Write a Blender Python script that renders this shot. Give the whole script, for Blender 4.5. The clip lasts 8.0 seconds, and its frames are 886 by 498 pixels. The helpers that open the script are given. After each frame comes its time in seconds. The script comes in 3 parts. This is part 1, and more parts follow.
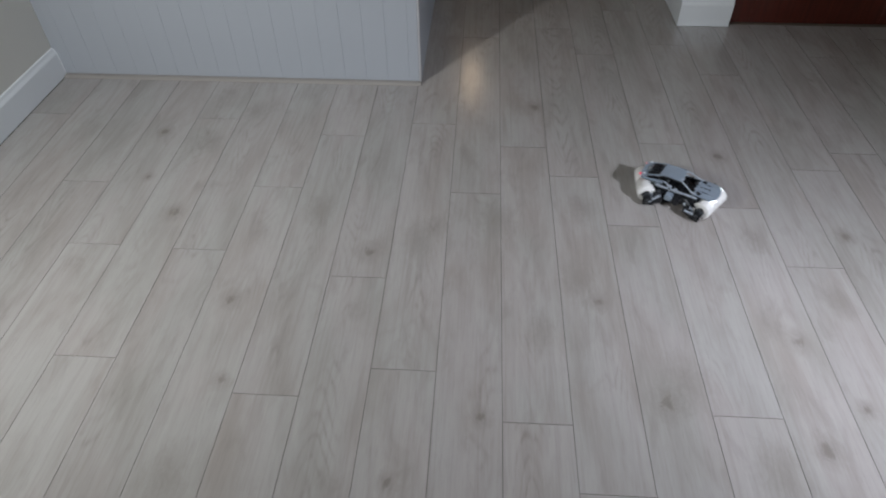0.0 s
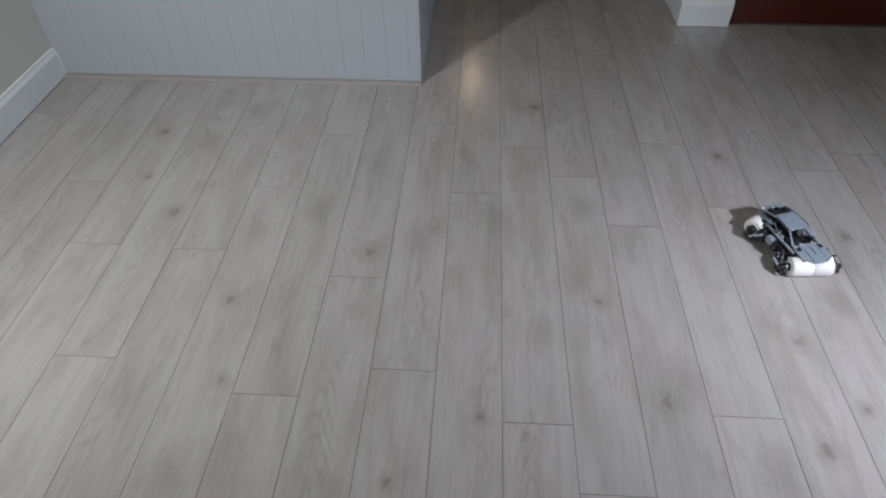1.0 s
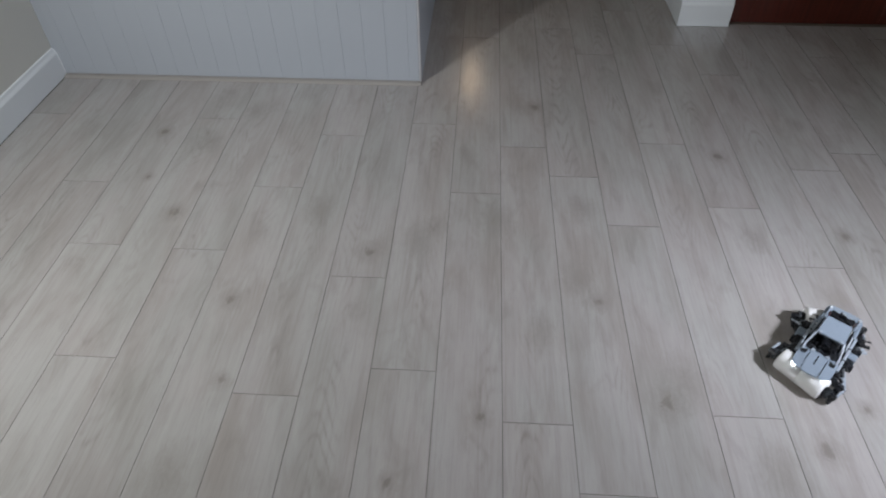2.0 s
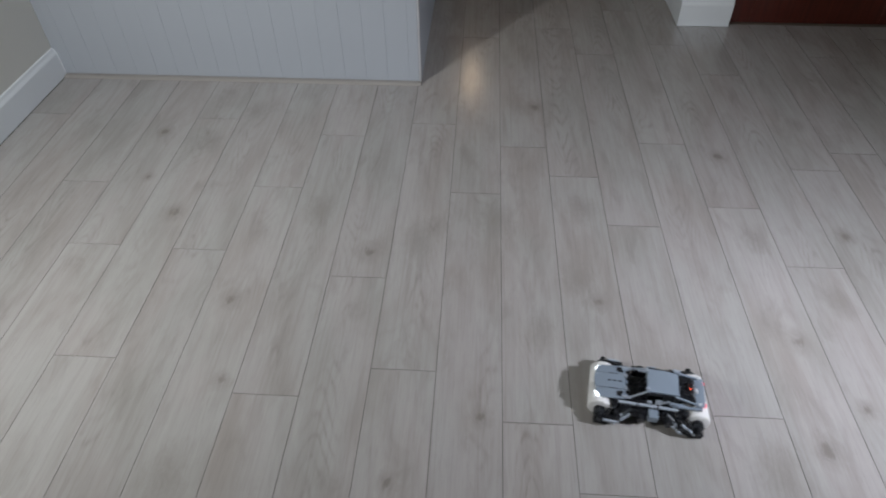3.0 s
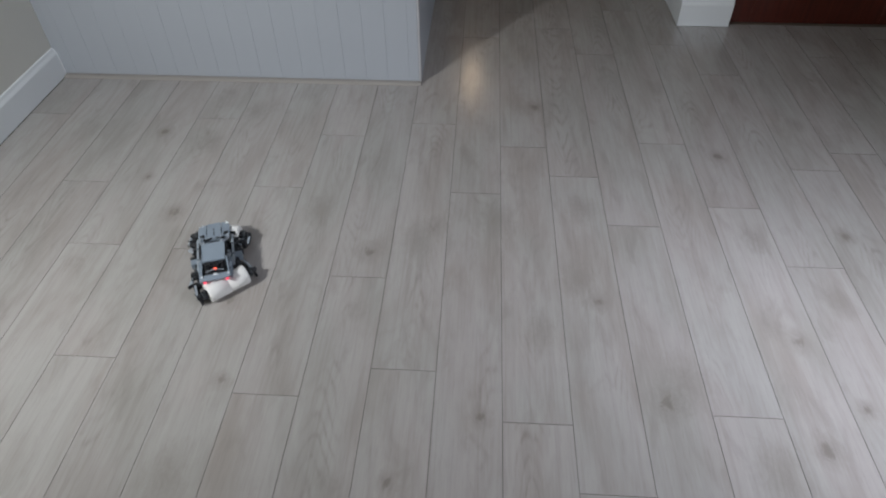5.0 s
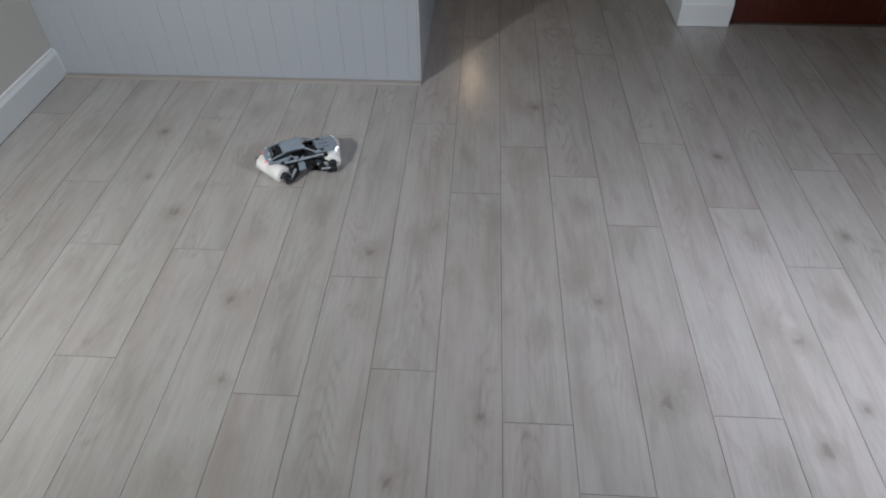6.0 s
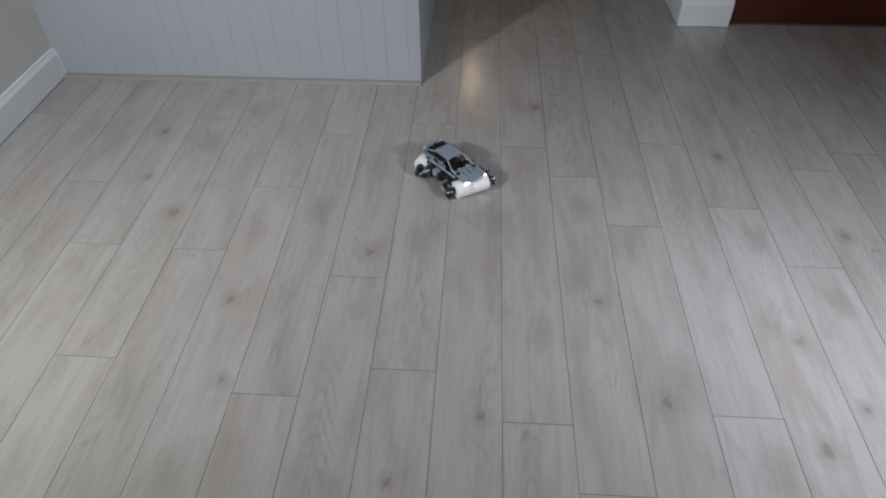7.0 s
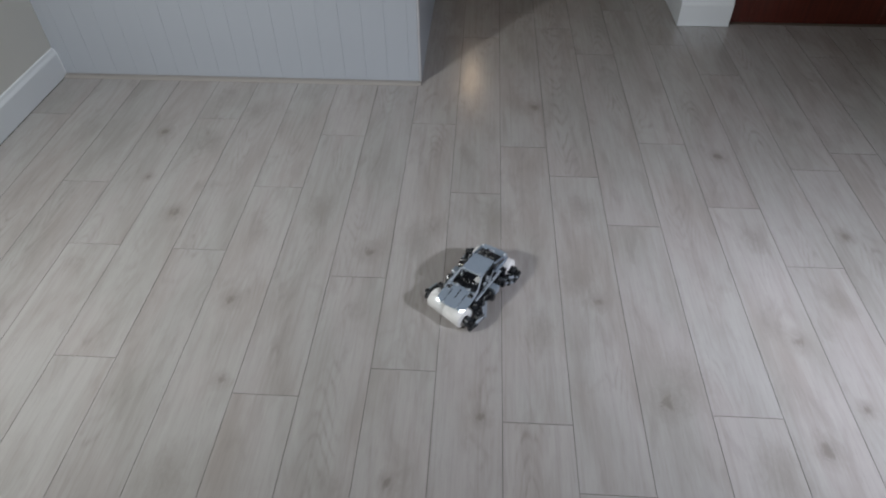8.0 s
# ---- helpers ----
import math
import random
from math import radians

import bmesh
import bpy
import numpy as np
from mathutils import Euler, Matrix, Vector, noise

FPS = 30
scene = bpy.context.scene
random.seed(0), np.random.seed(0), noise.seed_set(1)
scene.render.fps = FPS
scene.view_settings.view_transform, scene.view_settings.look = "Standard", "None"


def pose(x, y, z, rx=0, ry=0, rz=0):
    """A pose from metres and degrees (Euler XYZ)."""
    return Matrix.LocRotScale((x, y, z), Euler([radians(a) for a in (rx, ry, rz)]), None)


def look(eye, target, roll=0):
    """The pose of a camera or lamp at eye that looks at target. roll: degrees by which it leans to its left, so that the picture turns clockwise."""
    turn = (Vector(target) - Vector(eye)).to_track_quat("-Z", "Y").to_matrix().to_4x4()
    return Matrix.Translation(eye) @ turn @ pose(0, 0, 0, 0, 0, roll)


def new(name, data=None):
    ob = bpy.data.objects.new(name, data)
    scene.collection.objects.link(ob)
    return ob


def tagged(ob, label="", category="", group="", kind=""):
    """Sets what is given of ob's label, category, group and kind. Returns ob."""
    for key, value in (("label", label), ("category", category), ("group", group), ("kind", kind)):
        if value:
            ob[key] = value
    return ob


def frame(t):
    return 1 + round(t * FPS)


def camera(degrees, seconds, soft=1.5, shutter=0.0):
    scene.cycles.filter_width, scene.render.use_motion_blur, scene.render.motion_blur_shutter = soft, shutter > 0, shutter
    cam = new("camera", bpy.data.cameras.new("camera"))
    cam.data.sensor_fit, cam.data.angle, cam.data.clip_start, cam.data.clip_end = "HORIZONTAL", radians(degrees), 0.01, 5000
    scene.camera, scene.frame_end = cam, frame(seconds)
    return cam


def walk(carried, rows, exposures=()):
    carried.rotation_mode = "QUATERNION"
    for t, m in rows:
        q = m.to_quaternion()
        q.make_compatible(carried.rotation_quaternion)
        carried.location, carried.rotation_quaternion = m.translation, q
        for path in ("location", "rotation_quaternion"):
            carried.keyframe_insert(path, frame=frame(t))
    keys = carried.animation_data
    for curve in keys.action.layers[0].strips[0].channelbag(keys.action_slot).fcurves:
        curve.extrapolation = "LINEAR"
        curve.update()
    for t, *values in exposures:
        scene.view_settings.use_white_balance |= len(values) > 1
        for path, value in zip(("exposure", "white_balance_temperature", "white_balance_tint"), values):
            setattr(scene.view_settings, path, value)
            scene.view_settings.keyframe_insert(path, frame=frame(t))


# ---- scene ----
# ---- the camera: it stands still ----
W = 0.191          # width of a floor plank
LENGTH = 1.290     # length of a floor plank
cam = camera(69.03, 8.0, 2.0, 0.25)
EYE = Vector((-0.0929, 0.0, 1.5576))
AIM = EYE + Vector((-0.0485, 0.7170, -0.6955))
walk(cam, [(0.0, look(EYE, AIM, -0.66)), (8.0, look(EYE, AIM, -0.66))], [(0.0, 0.0, 6500, 10), (4.5, 0.0, 6500, 10), (6.0, 0.02, 6500, 10), (8.0, 0.02, 6500, 10)])

# ---- the car's way over the floor: seconds, x, y, heading ----
WAY = [
    (0.0, 0.634, 1.949, -30.2), (0.2, 0.782, 1.887, -43.8), (0.4, 0.875, 1.826, -51.4), (0.6, 0.908, 1.802, -55.9),
    (0.8, 0.939, 1.768, -61.4), (1.0, 0.977, 1.699, -72.8), (1.2, 1.005, 1.621, -82.3), (1.4, 1.022, 1.525, -91.5),
    (1.6, 1.020, 1.424, -102.7), (1.8, 0.997, 1.328, -115.3), (2.0, 0.947, 1.227, -129.7), (2.2, 0.875, 1.132, -145.5),
    (2.4, 0.783, 1.056, -161.1), (2.6, 0.675, 1.010, -174.4), (2.8, 0.554, 1.000, -183.7), (3.0, 0.422, 1.020, -187.7),
    (3.2, 0.280, 1.051, -188.1), (3.4, 0.135, 1.074, -187.2), (3.6, -0.013, 1.095, -186.5), (3.8, -0.165, 1.125, -187.1),
    (4.0, -0.317, 1.151, -185.8), (4.2, -0.471, 1.173, -186.6), (4.4, -0.621, 1.201, -198.6), (4.6, -0.753, 1.255, -216.3),
    (4.8, -0.859, 1.342, -232.6), (5.0, -0.941, 1.454, -250.5), (5.2, -0.994, 1.580, -270.2), (5.4, -1.011, 1.712, -289.2),
    (5.6, -0.987, 1.841, -305.0), (5.8, -0.921, 1.959, -318.2), (6.0, -0.822, 2.056, -334.3), (6.2, -0.708, 2.121, -349.7),
    (6.4, -0.578, 2.143, -363.3), (6.6, -0.445, 2.148, -380.3), (6.8, -0.319, 2.119, -394.7), (7.0, -0.207, 2.044, -408.0),
    (7.2, -0.116, 1.940, -422.4), (7.4, -0.057, 1.825, -437.3), (7.6, -0.030, 1.691, -451.7), (7.8, -0.039, 1.560, -465.9),
    (8.0, -0.078, 1.437, -479.8),
]

# ---- world and lights ----
world = bpy.data.worlds.new("sky")
scene.world = world
world.use_nodes = True
sky = world.node_tree.nodes.new("ShaderNodeTexSky")
sky.sky_type, sky.sun_disc = "NISHITA", False
sky.sun_elevation, sky.sun_rotation = radians(40), radians(200)
back = world.node_tree.nodes["Background"]
back.inputs["Strength"].default_value = 0.1
world.node_tree.links.new(sky.outputs["Color"], back.inputs["Color"])


def area_lamp(name, eye, target, sx, sy, watts, colour):
    data = bpy.data.lights.new(name, "AREA")
    data.shape, data.size, data.size_y, data.energy, data.color = "RECTANGLE", sx, sy, watts, colour
    ob = new(name, data)
    ob.matrix_world = look(eye, target)
    return ob


LAMPS = ((-1.95, 0.36, 1.50), (2.02, 0.48, 1.52))
AIMS = ((-0.55, 2.5, 0.1), (0.72, 1.38, 0.0))
for eye, aim, spread, watts, colour in zip(LAMPS, AIMS, (131, 87), (19.8, 12.6), ((0.942, 0.965, 0.960), (0.850, 0.888, 1.0))):
    lamp = area_lamp("spotlight_beam", Vector(eye) + (Vector(aim) - Vector(eye)).normalized() * 0.03, aim, 0.19, 0.19, watts, colour)
    lamp.data.shape, lamp.data.spread = "DISK", radians(spread)
bulb = bpy.data.lights.new("hall_bulb", "POINT")
bulb.energy, bulb.color, bulb.shadow_soft_size = 2.5, (1.0, 0.72, 0.48), 0.035
new("hall_bulb", bulb).location = (-0.19, 6.58, 2.09)


# ---- materials ----
def mat(name, colour, rough=0.5, metal=0.0, emit=None, power=0.0):
    m = bpy.data.materials.new(name)
    m.use_nodes = True
    b = m.node_tree.nodes["Principled BSDF"]
    b.inputs["Base Color"].default_value = (*colour, 1)
    b.inputs["Roughness"].default_value, b.inputs["Metallic"].default_value = rough, metal
    if emit:
        b.inputs["Emission Color"].default_value = (*emit, 1)
        b.inputs["Emission Strength"].default_value = power
    return m


def node(m, kind, **values):
    n = m.node_tree.nodes.new(kind)
    for key, v in values.items():
        n.inputs[key].default_value = v
    return n


def link(m, a, b):
    m.node_tree.links.new(a, b)


def mapped(m, out, scale, offset=None):
    n = node(m, "ShaderNodeMapping", Scale=scale)
    link(m, out, n.inputs["Vector"])
    if offset is not None:
        link(m, offset, n.inputs["Location"])
    return n.outputs["Vector"]


def maths(m, op, a, b=None, clamp=False):
    n = m.node_tree.nodes.new("ShaderNodeMath")
    n.operation, n.use_clamp = op, clamp
    for k, v in enumerate((a, b)):
        if v is None:
            continue
        if isinstance(v, (int, float)):
            n.inputs[k].default_value = v
        else:
            link(m, v, n.inputs[k])
    return n.outputs[0]


def ramp(m, fac, stops):
    n = m.node_tree.nodes.new("ShaderNodeValToRGB")
    e = n.color_ramp.elements
    while len(e) < len(stops):
        e.new(0.5)
    for el, (at, c) in zip(e, stops):
        el.position, el.color = at, (*c, 1)
    link(m, fac, n.inputs["Fac"])
    return n.outputs["Color"]


def mixed(m, fac, a, b, how="MIX"):
    n = m.node_tree.nodes.new("ShaderNodeMix")
    n.data_type, n.blend_type = "RGBA", how
    for key, v in ((0, fac), (6, a), (7, b)):
        if isinstance(v, (int, float)):
            n.inputs[key].default_value = v
        elif isinstance(v, tuple):
            n.inputs[key].default_value = (*v, 1)
        else:
            link(m, v, n.inputs[key])
    return n.outputs[2]


def bump(m, height, strength, distance):
    n = node(m, "ShaderNodeBump", Strength=strength, Distance=distance)
    link(m, height, n.inputs["Height"])
    link(m, n.outputs["Normal"], m.node_tree.nodes["Principled BSDF"].inputs["Normal"])


# knots with a dark heart, and faint smudges
KNOTS = [(-1.39, 1.96), (-1.21, 1.75), (-0.87, 1.34), (-0.81, 1.03), (-0.46, 1.58), (0.31, 1.39), (-0.06, 0.95), (0.46, 1.02), (0.89, 1.26), (1.21, 1.74), (1.00, 1.03), (0.85, 0.90), (-1.44, 2.27), (-0.29, 0.75), (0.15, 2.54), (0.88, 2.20)]
SMUDGES = [(-0.23, 1.72), (-0.29, 1.65), (0.12, 1.26), (0.82, 1.32), (0.53, 1.10), (0.25, 1.48), (0.89, 1.71), (0.71, 0.82), (-0.67, 1.79), (-1.22, 2.21), (1.27, 2.45), (-0.86, 0.73), (-1.09, 2.45), (1.08, 1.42), (-0.01, 1.77), (0.30, 1.85)]


def oak_material():
    """Pale grey-washed oak laminate: fine fibres, cathedral grain, soft stains and knots, each plank its own."""
    m = mat("grey_oak", (0.4, 0.37, 0.34), 0.38)
    b = m.node_tree.nodes["Principled BSDF"]
    info = m.node_tree.nodes.new("ShaderNodeObjectInfo")
    co = m.node_tree.nodes.new("ShaderNodeTexCoord")
    comb = m.node_tree.nodes.new("ShaderNodeCombineXYZ")
    link(m, maths(m, "MULTIPLY", info.outputs["Random"], 37.0), comb.inputs["X"])
    link(m, maths(m, "MULTIPLY", info.outputs["Random"], 91.0), comb.inputs["Y"])
    add = m.node_tree.nodes.new("ShaderNodeVectorMath")
    link(m, co.outputs["Object"], add.inputs[0])
    link(m, comb.outputs[0], add.inputs[1])
    own = add.outputs[0]

    def noise(scale, detail, rough, distortion=0.0):
        n = node(m, "ShaderNodeTexNoise", Scale=1.0, Detail=detail, Roughness=rough, Distortion=distortion)
        link(m, mapped(m, own, scale), n.inputs["Vector"])
        return n.outputs["Fac"]

    def over(value, edge, gain):
        """0 below the edge, rising by gain above it."""
        return maths(m, "MULTIPLY", maths(m, "SUBTRACT", value, edge, True), gain, True)

    fibre = noise((190, 6, 1), 4.0, 0.6, 0.4)
    pore = noise((420, 17, 1), 2.0, 0.5)
    streak = noise((64, 1.7, 1), 4.0, 0.62, 0.2)
    blot = noise((8, 1.8, 1), 4.0, 0.6, 0.35)
    hue = noise((4.0, 1.6, 1), 2.0, 0.5)
    smear = noise((13, 4.0, 1), 5.0, 0.60, 0.7)
    limed = noise((34, 3.6, 1), 3.0, 0.6, 0.5)
    patch = noise((5.0, 2.4, 1), 1.0, 0.5)
    broken = noise((60, 14, 1), 3.0, 0.6)
    # cathedral grain: a few nested tips along the plank, drawn out lengthwise
    wander = noise((10, 2.0, 1), 1.5, 0.45)
    sep = m.node_tree.nodes.new("ShaderNodeSeparateXYZ")
    link(m, co.outputs["Object"], sep.inputs[0])
    r = info.outputs["Random"]
    middle = maths(m, "ADD", 0.05, maths(m, "MULTIPLY", maths(m, "FRACT", maths(m, "MULTIPLY", r, 7.3)), 0.09))
    across = maths(m, "SUBTRACT", sep.outputs["X"], middle)
    way = maths(m, "SUBTRACT", maths(m, "MULTIPLY", maths(m, "GREATER_THAN", maths(m, "FRACT", maths(m, "MULTIPLY", r, 13.7)), 0.5), 17.0), 8.5)
    arch = maths(m, "MULTIPLY", maths(m, "POWER", maths(m, "ABSOLUTE", across), 1.6), way)
    arch = maths(m, "ADD", maths(m, "ADD", maths(m, "MULTIPLY", sep.outputs["Y"], 0.42), arch), maths(m, "MULTIPLY", wander, 0.30))
    lines = maths(m, "SINE", maths(m, "MULTIPLY", arch, 150.0))
    lines = maths(m, "POWER", maths(m, "ADD", maths(m, "MULTIPLY", lines, 0.5), 0.5), 3.0)
    show = over(patch, 0.46, 6.0)
    near = maths(m, "SUBTRACT", 1.3, maths(m, "MULTIPLY", maths(m, "ABSOLUTE", across), 19.0), True)
    lines = maths(m, "MULTIPLY", maths(m, "MULTIPLY", lines, maths(m, "MULTIPLY", show, near)), over(broken, 0.34, 3.0))
    warm = ramp(m, blot, [(0.30, (0.352, 0.322, 0.300)), (0.52, (0.422, 0.396, 0.384)), (0.74, (0.450, 0.430, 0.420))])
    cool = ramp(m, blot, [(0.30, (0.340, 0.325, 0.304)), (0.52, (0.410, 0.397, 0.382)), (0.74, (0.446, 0.436, 0.424))])
    c = mixed(m, over(hue, 0.42, 6.0), warm, cool)
    c = mixed(m, over(streak, 0.49, 2.2), c, (0.320, 0.298, 0.276))
    c = mixed(m, maths(m, "MULTIPLY", over(smear, 0.54, 4.0), 0.62), c, (0.275, 0.256, 0.232))
    c = mixed(m, maths(m, "MULTIPLY", over(limed, 0.58, 6.0), 0.20), c, (0.500, 0.488, 0.478))
    c = mixed(m, 1.0, c, maths(m, "ADD", 0.91, maths(m, "MULTIPLY", fibre, 0.18)), "MULTIPLY")
    c = mixed(m, over(pore, 0.57, 2.0), c, (0.270, 0.250, 0.228))
    c = mixed(m, maths(m, "MULTIPLY", lines, 0.55, True), c, (0.235, 0.212, 0.188))
    place = m.node_tree.nodes.new("ShaderNodeNewGeometry")
    wob = node(m, "ShaderNodeTexNoise", Scale=38.0, Detail=5.0, Roughness=0.75, Distortion=1.2)
    link(m, mapped(m, place.outputs["Position"], (1, 0.55, 1)), wob.inputs["Vector"])

    def spots(places, small, spread, long):
        """Dark hearts and wide halos round the places."""
        heart = halo = None
        for k, (x, y) in enumerate(places):
            size = small + spread * ((k * 37) % 10) / 10
            mp = node(m, "ShaderNodeMapping", Location=(-x / size, -y / (size * long), 0), Scale=(1 / size, 1 / (size * long), 0))
            link(m, place.outputs["Position"], mp.inputs["Vector"])
            ln = m.node_tree.nodes.new("ShaderNodeVectorMath")
            ln.operation = "LENGTH"
            link(m, mp.outputs[0], ln.inputs[0])
            d = maths(m, "ADD", ln.outputs["Value"], maths(m, "MULTIPLY", wob.outputs["Fac"], 5.5))
            a = maths(m, "MULTIPLY", maths(m, "SUBTRACT", 4.2, d, True), 0.8)
            b2 = maths(m, "MULTIPLY", maths(m, "SUBTRACT", 6.9, d), 0.25, True)
            heart = a if heart is None else maths(m, "ADD", heart, a)
            halo = b2 if halo is None else maths(m, "ADD", halo, b2)
        return heart, halo

    heart, halo = spots(KNOTS, 0.0085, 0.0075, 1.2)
    c = mixed(m, maths(m, "MULTIPLY", halo, 0.64, True), c, (0.265, 0.242, 0.216))
    c = mixed(m, maths(m, "MULTIPLY", heart, 0.50, True), c, (0.165, 0.150, 0.136))
    _, halo = spots(SMUDGES, 0.011, 0.010, 1.7)
    c = mixed(m, maths(m, "MULTIPLY", halo, 0.60, True), c, (0.270, 0.250, 0.226))
    tint = maths(m, "ADD", 0.965, maths(m, "MULTIPLY", info.outputs["Random"], 0.065))
    c = mixed(m, 1.0, c, tint, "MULTIPLY")
    link(m, c, b.inputs["Base Color"])
    link(m, maths(m, "ADD", 0.125, maths(m, "MULTIPLY", blot, 0.09)), b.inputs["Roughness"])
    bump(m, fibre, 0.05, 0.0004)
    return m


def paint_material(name, colour, rough, scale=900.0, strength=0.1):
    """Wall or wood paint: faint roller texture and slow uneven patches."""
    m = mat(name, colour, rough)
    b = m.node_tree.nodes["Principled BSDF"]
    co = m.node_tree.nodes.new("ShaderNodeTexCoord")
    slow = node(m, "ShaderNodeTexNoise", Scale=3.5, Detail=4.0)
    link(m, co.outputs["Object"], slow.inputs["Vector"])
    fine = node(m, "ShaderNodeTexNoise", Scale=scale, Detail=2.0)
    link(m, co.outputs["Object"], fine.inputs["Vector"])
    c = mixed(m, maths(m, "MULTIPLY", slow.outputs["Fac"], 0.5), colour, tuple(v * 0.90 for v in colour))
    link(m, c, b.inputs["Base Color"])
    bump(m, fine.outputs["Fac"], strength, 0.0008)
    return m


def mahogany_material():
    m = mat("red_mahogany", (0.06, 0.014, 0.007), 0.32)
    b = m.node_tree.nodes["Principled BSDF"]
    co = m.node_tree.nodes.new("ShaderNodeTexCoord")
    g = node(m, "ShaderNodeTexNoise", Scale=1.0, Detail=6.0, Roughness=0.6, Distortion=0.4)
    link(m, mapped(m, co.outputs["Object"], (60, 60, 3)), g.inputs["Vector"])
    link(m, ramp(m, g.outputs["Fac"], [(0.3, (0.048, 0.0062, 0.0030)), (0.7, (0.100, 0.0140, 0.006))]), b.inputs["Base Color"])
    bump(m, g.outputs["Fac"], 0.1, 0.0005)
    return m


def plastic_material(name, colour, rough):
    """Moulded toy plastic, slightly uneven from piece to piece, lightly scuffed."""
    m = mat(name, colour, rough)
    b = m.node_tree.nodes["Principled BSDF"]
    geo = m.node_tree.nodes.new("ShaderNodeNewGeometry")
    co = m.node_tree.nodes.new("ShaderNodeTexCoord")
    n = node(m, "ShaderNodeTexNoise", Scale=160.0, Detail=3.0)
    link(m, co.outputs["Object"], n.inputs["Vector"])
    c = mixed(m, 1.0, colour, maths(m, "ADD", 0.90, maths(m, "MULTIPLY", geo.outputs["Random Per Island"], 0.2)), "MULTIPLY")
    link(m, c, b.inputs["Base Color"])
    link(m, maths(m, "ADD", rough - 0.08, maths(m, "MULTIPLY", n.outputs["Fac"], 0.18)), b.inputs["Roughness"])
    return m


OAK = oak_material()
EDGE = mat("plank_edge", (0.095, 0.083, 0.074), 0.8)
UNDERLAY = mat("joint_dark", (0.035, 0.030, 0.026), 0.9)
BEAD = paint_material("oak_bead", (0.33, 0.31, 0.29), 0.5)
STRIP = paint_material("pale_strip_paint", (0.46, 0.46, 0.48), 0.4, 500.0, 0.06)
SILL = paint_material("brown_sill", (0.12, 0.085, 0.065), 0.5)
PANEL = paint_material("grey_paint", (0.386, 0.414, 0.458), 0.45, 500.0, 0.06)
WALL = paint_material("pale_wall_paint", (0.66, 0.655, 0.610), 0.75)
GLOSS = paint_material("white_gloss_paint", (0.80, 0.84, 0.87), 0.28, 300.0, 0.04)
CEIL = paint_material("ceiling_paint", (0.70, 0.70, 0.69), 0.85)
REDWOOD = mahogany_material()
GREY = plastic_material("light_grey_plastic", (0.240, 0.290, 0.350), 0.30)
PALE = plastic_material("pale_grey_plastic", (0.345, 0.390, 0.445), 0.32)
BLACK = plastic_material("black_plastic", (0.014, 0.015, 0.018), 0.28)
DARK = plastic_material("dark_grey_plastic", (0.048, 0.055, 0.062), 0.35)
ROLL = paint_material("white_foam", (0.86, 0.86, 0.85), 0.58, 1500.0, 0.15)
HEAD = mat("lit_white_led", (0.9, 0.95, 1.0), 0.2, 0.0, (0.85, 0.95, 1.0), 4.6)
TAIL = mat("lit_red_led", (0.5, 0.05, 0.08), 0.3, 0.0, (1.0, 0.06, 0.12), 1.1)
AMBER = mat("lit_amber_led", (0.6, 0.2, 0.05), 0.3, 0.0, (1.0, 0.07, 0.03), 3.2)
GLOBE = mat("lit_globe", (0.9, 0.8, 0.6), 0.4, 0.0, (1.0, 0.72, 0.42), 6.0)
LIT = mat("lit_diffuser", (0.9, 0.9, 0.9), 0.5, 0.0, (0.92, 0.96, 1.0), 5.0)
METAL = mat("brushed_steel", (0.55, 0.55, 0.55), 0.3, 1.0)


# ---- mesh helpers ----
def part(name, bm, material, parent=None, label=""):
    me = bpy.data.meshes.new(name)
    bm.to_mesh(me)
    bm.free()
    me.materials.append(material)
    ob = new(name, me)
    if parent is not None:
        ob.parent = parent
    return tagged(ob, label) if label else ob


def empty(name, label, category, group=""):
    ob = new(name)
    ob.empty_display_size = 0.05
    return tagged(ob, label, category, group)


def bar(bm, lo, hi, bevel=0.0, m=None):
    """A box from corner to corner, its edges rounded."""
    t = bmesh.new()
    bmesh.ops.create_cube(t, size=1.0)
    c, s = (Vector(lo) + Vector(hi)) / 2, Vector(hi) - Vector(lo)
    bmesh.ops.transform(t, matrix=Matrix.Translation(c) @ Matrix.Diagonal((*s, 1)), verts=t.verts)
    if bevel:
        bmesh.ops.bevel(t, geom=t.edges[:], offset=bevel, segments=1, affect="EDGES")
    join(bm, t, m)


def join(bm, t, m=None):
    if m is not None:
        bmesh.ops.transform(t, matrix=m, verts=t.verts)
    me = bpy.data.meshes.new("tmp")
    t.to_mesh(me)
    t.free()
    bm.from_mesh(me)
    bpy.data.meshes.remove(me)


def rod(bm, a, b, r, n=10, r2=None, bevel=0.0):
    """A round rod from a to b."""
    a, b = Vector(a), Vector(b)
    t = bmesh.new()
    bmesh.ops.create_cone(t, cap_ends=True, segments=n, radius1=r, radius2=r if r2 is None else r2, depth=(b - a).length)
    if bevel:
        rims = [e for e in t.edges if len(e.link_faces) == 2 and any(len(f.verts) > 4 for f in e.link_faces)]
        bmesh.ops.bevel(t, geom=rims, offset=bevel, segments=2, affect="EDGES")
    q = (b - a).to_track_quat("Z", "Y").to_matrix().to_4x4()
    join(bm, t, Matrix.Translation((a + b) / 2) @ q)


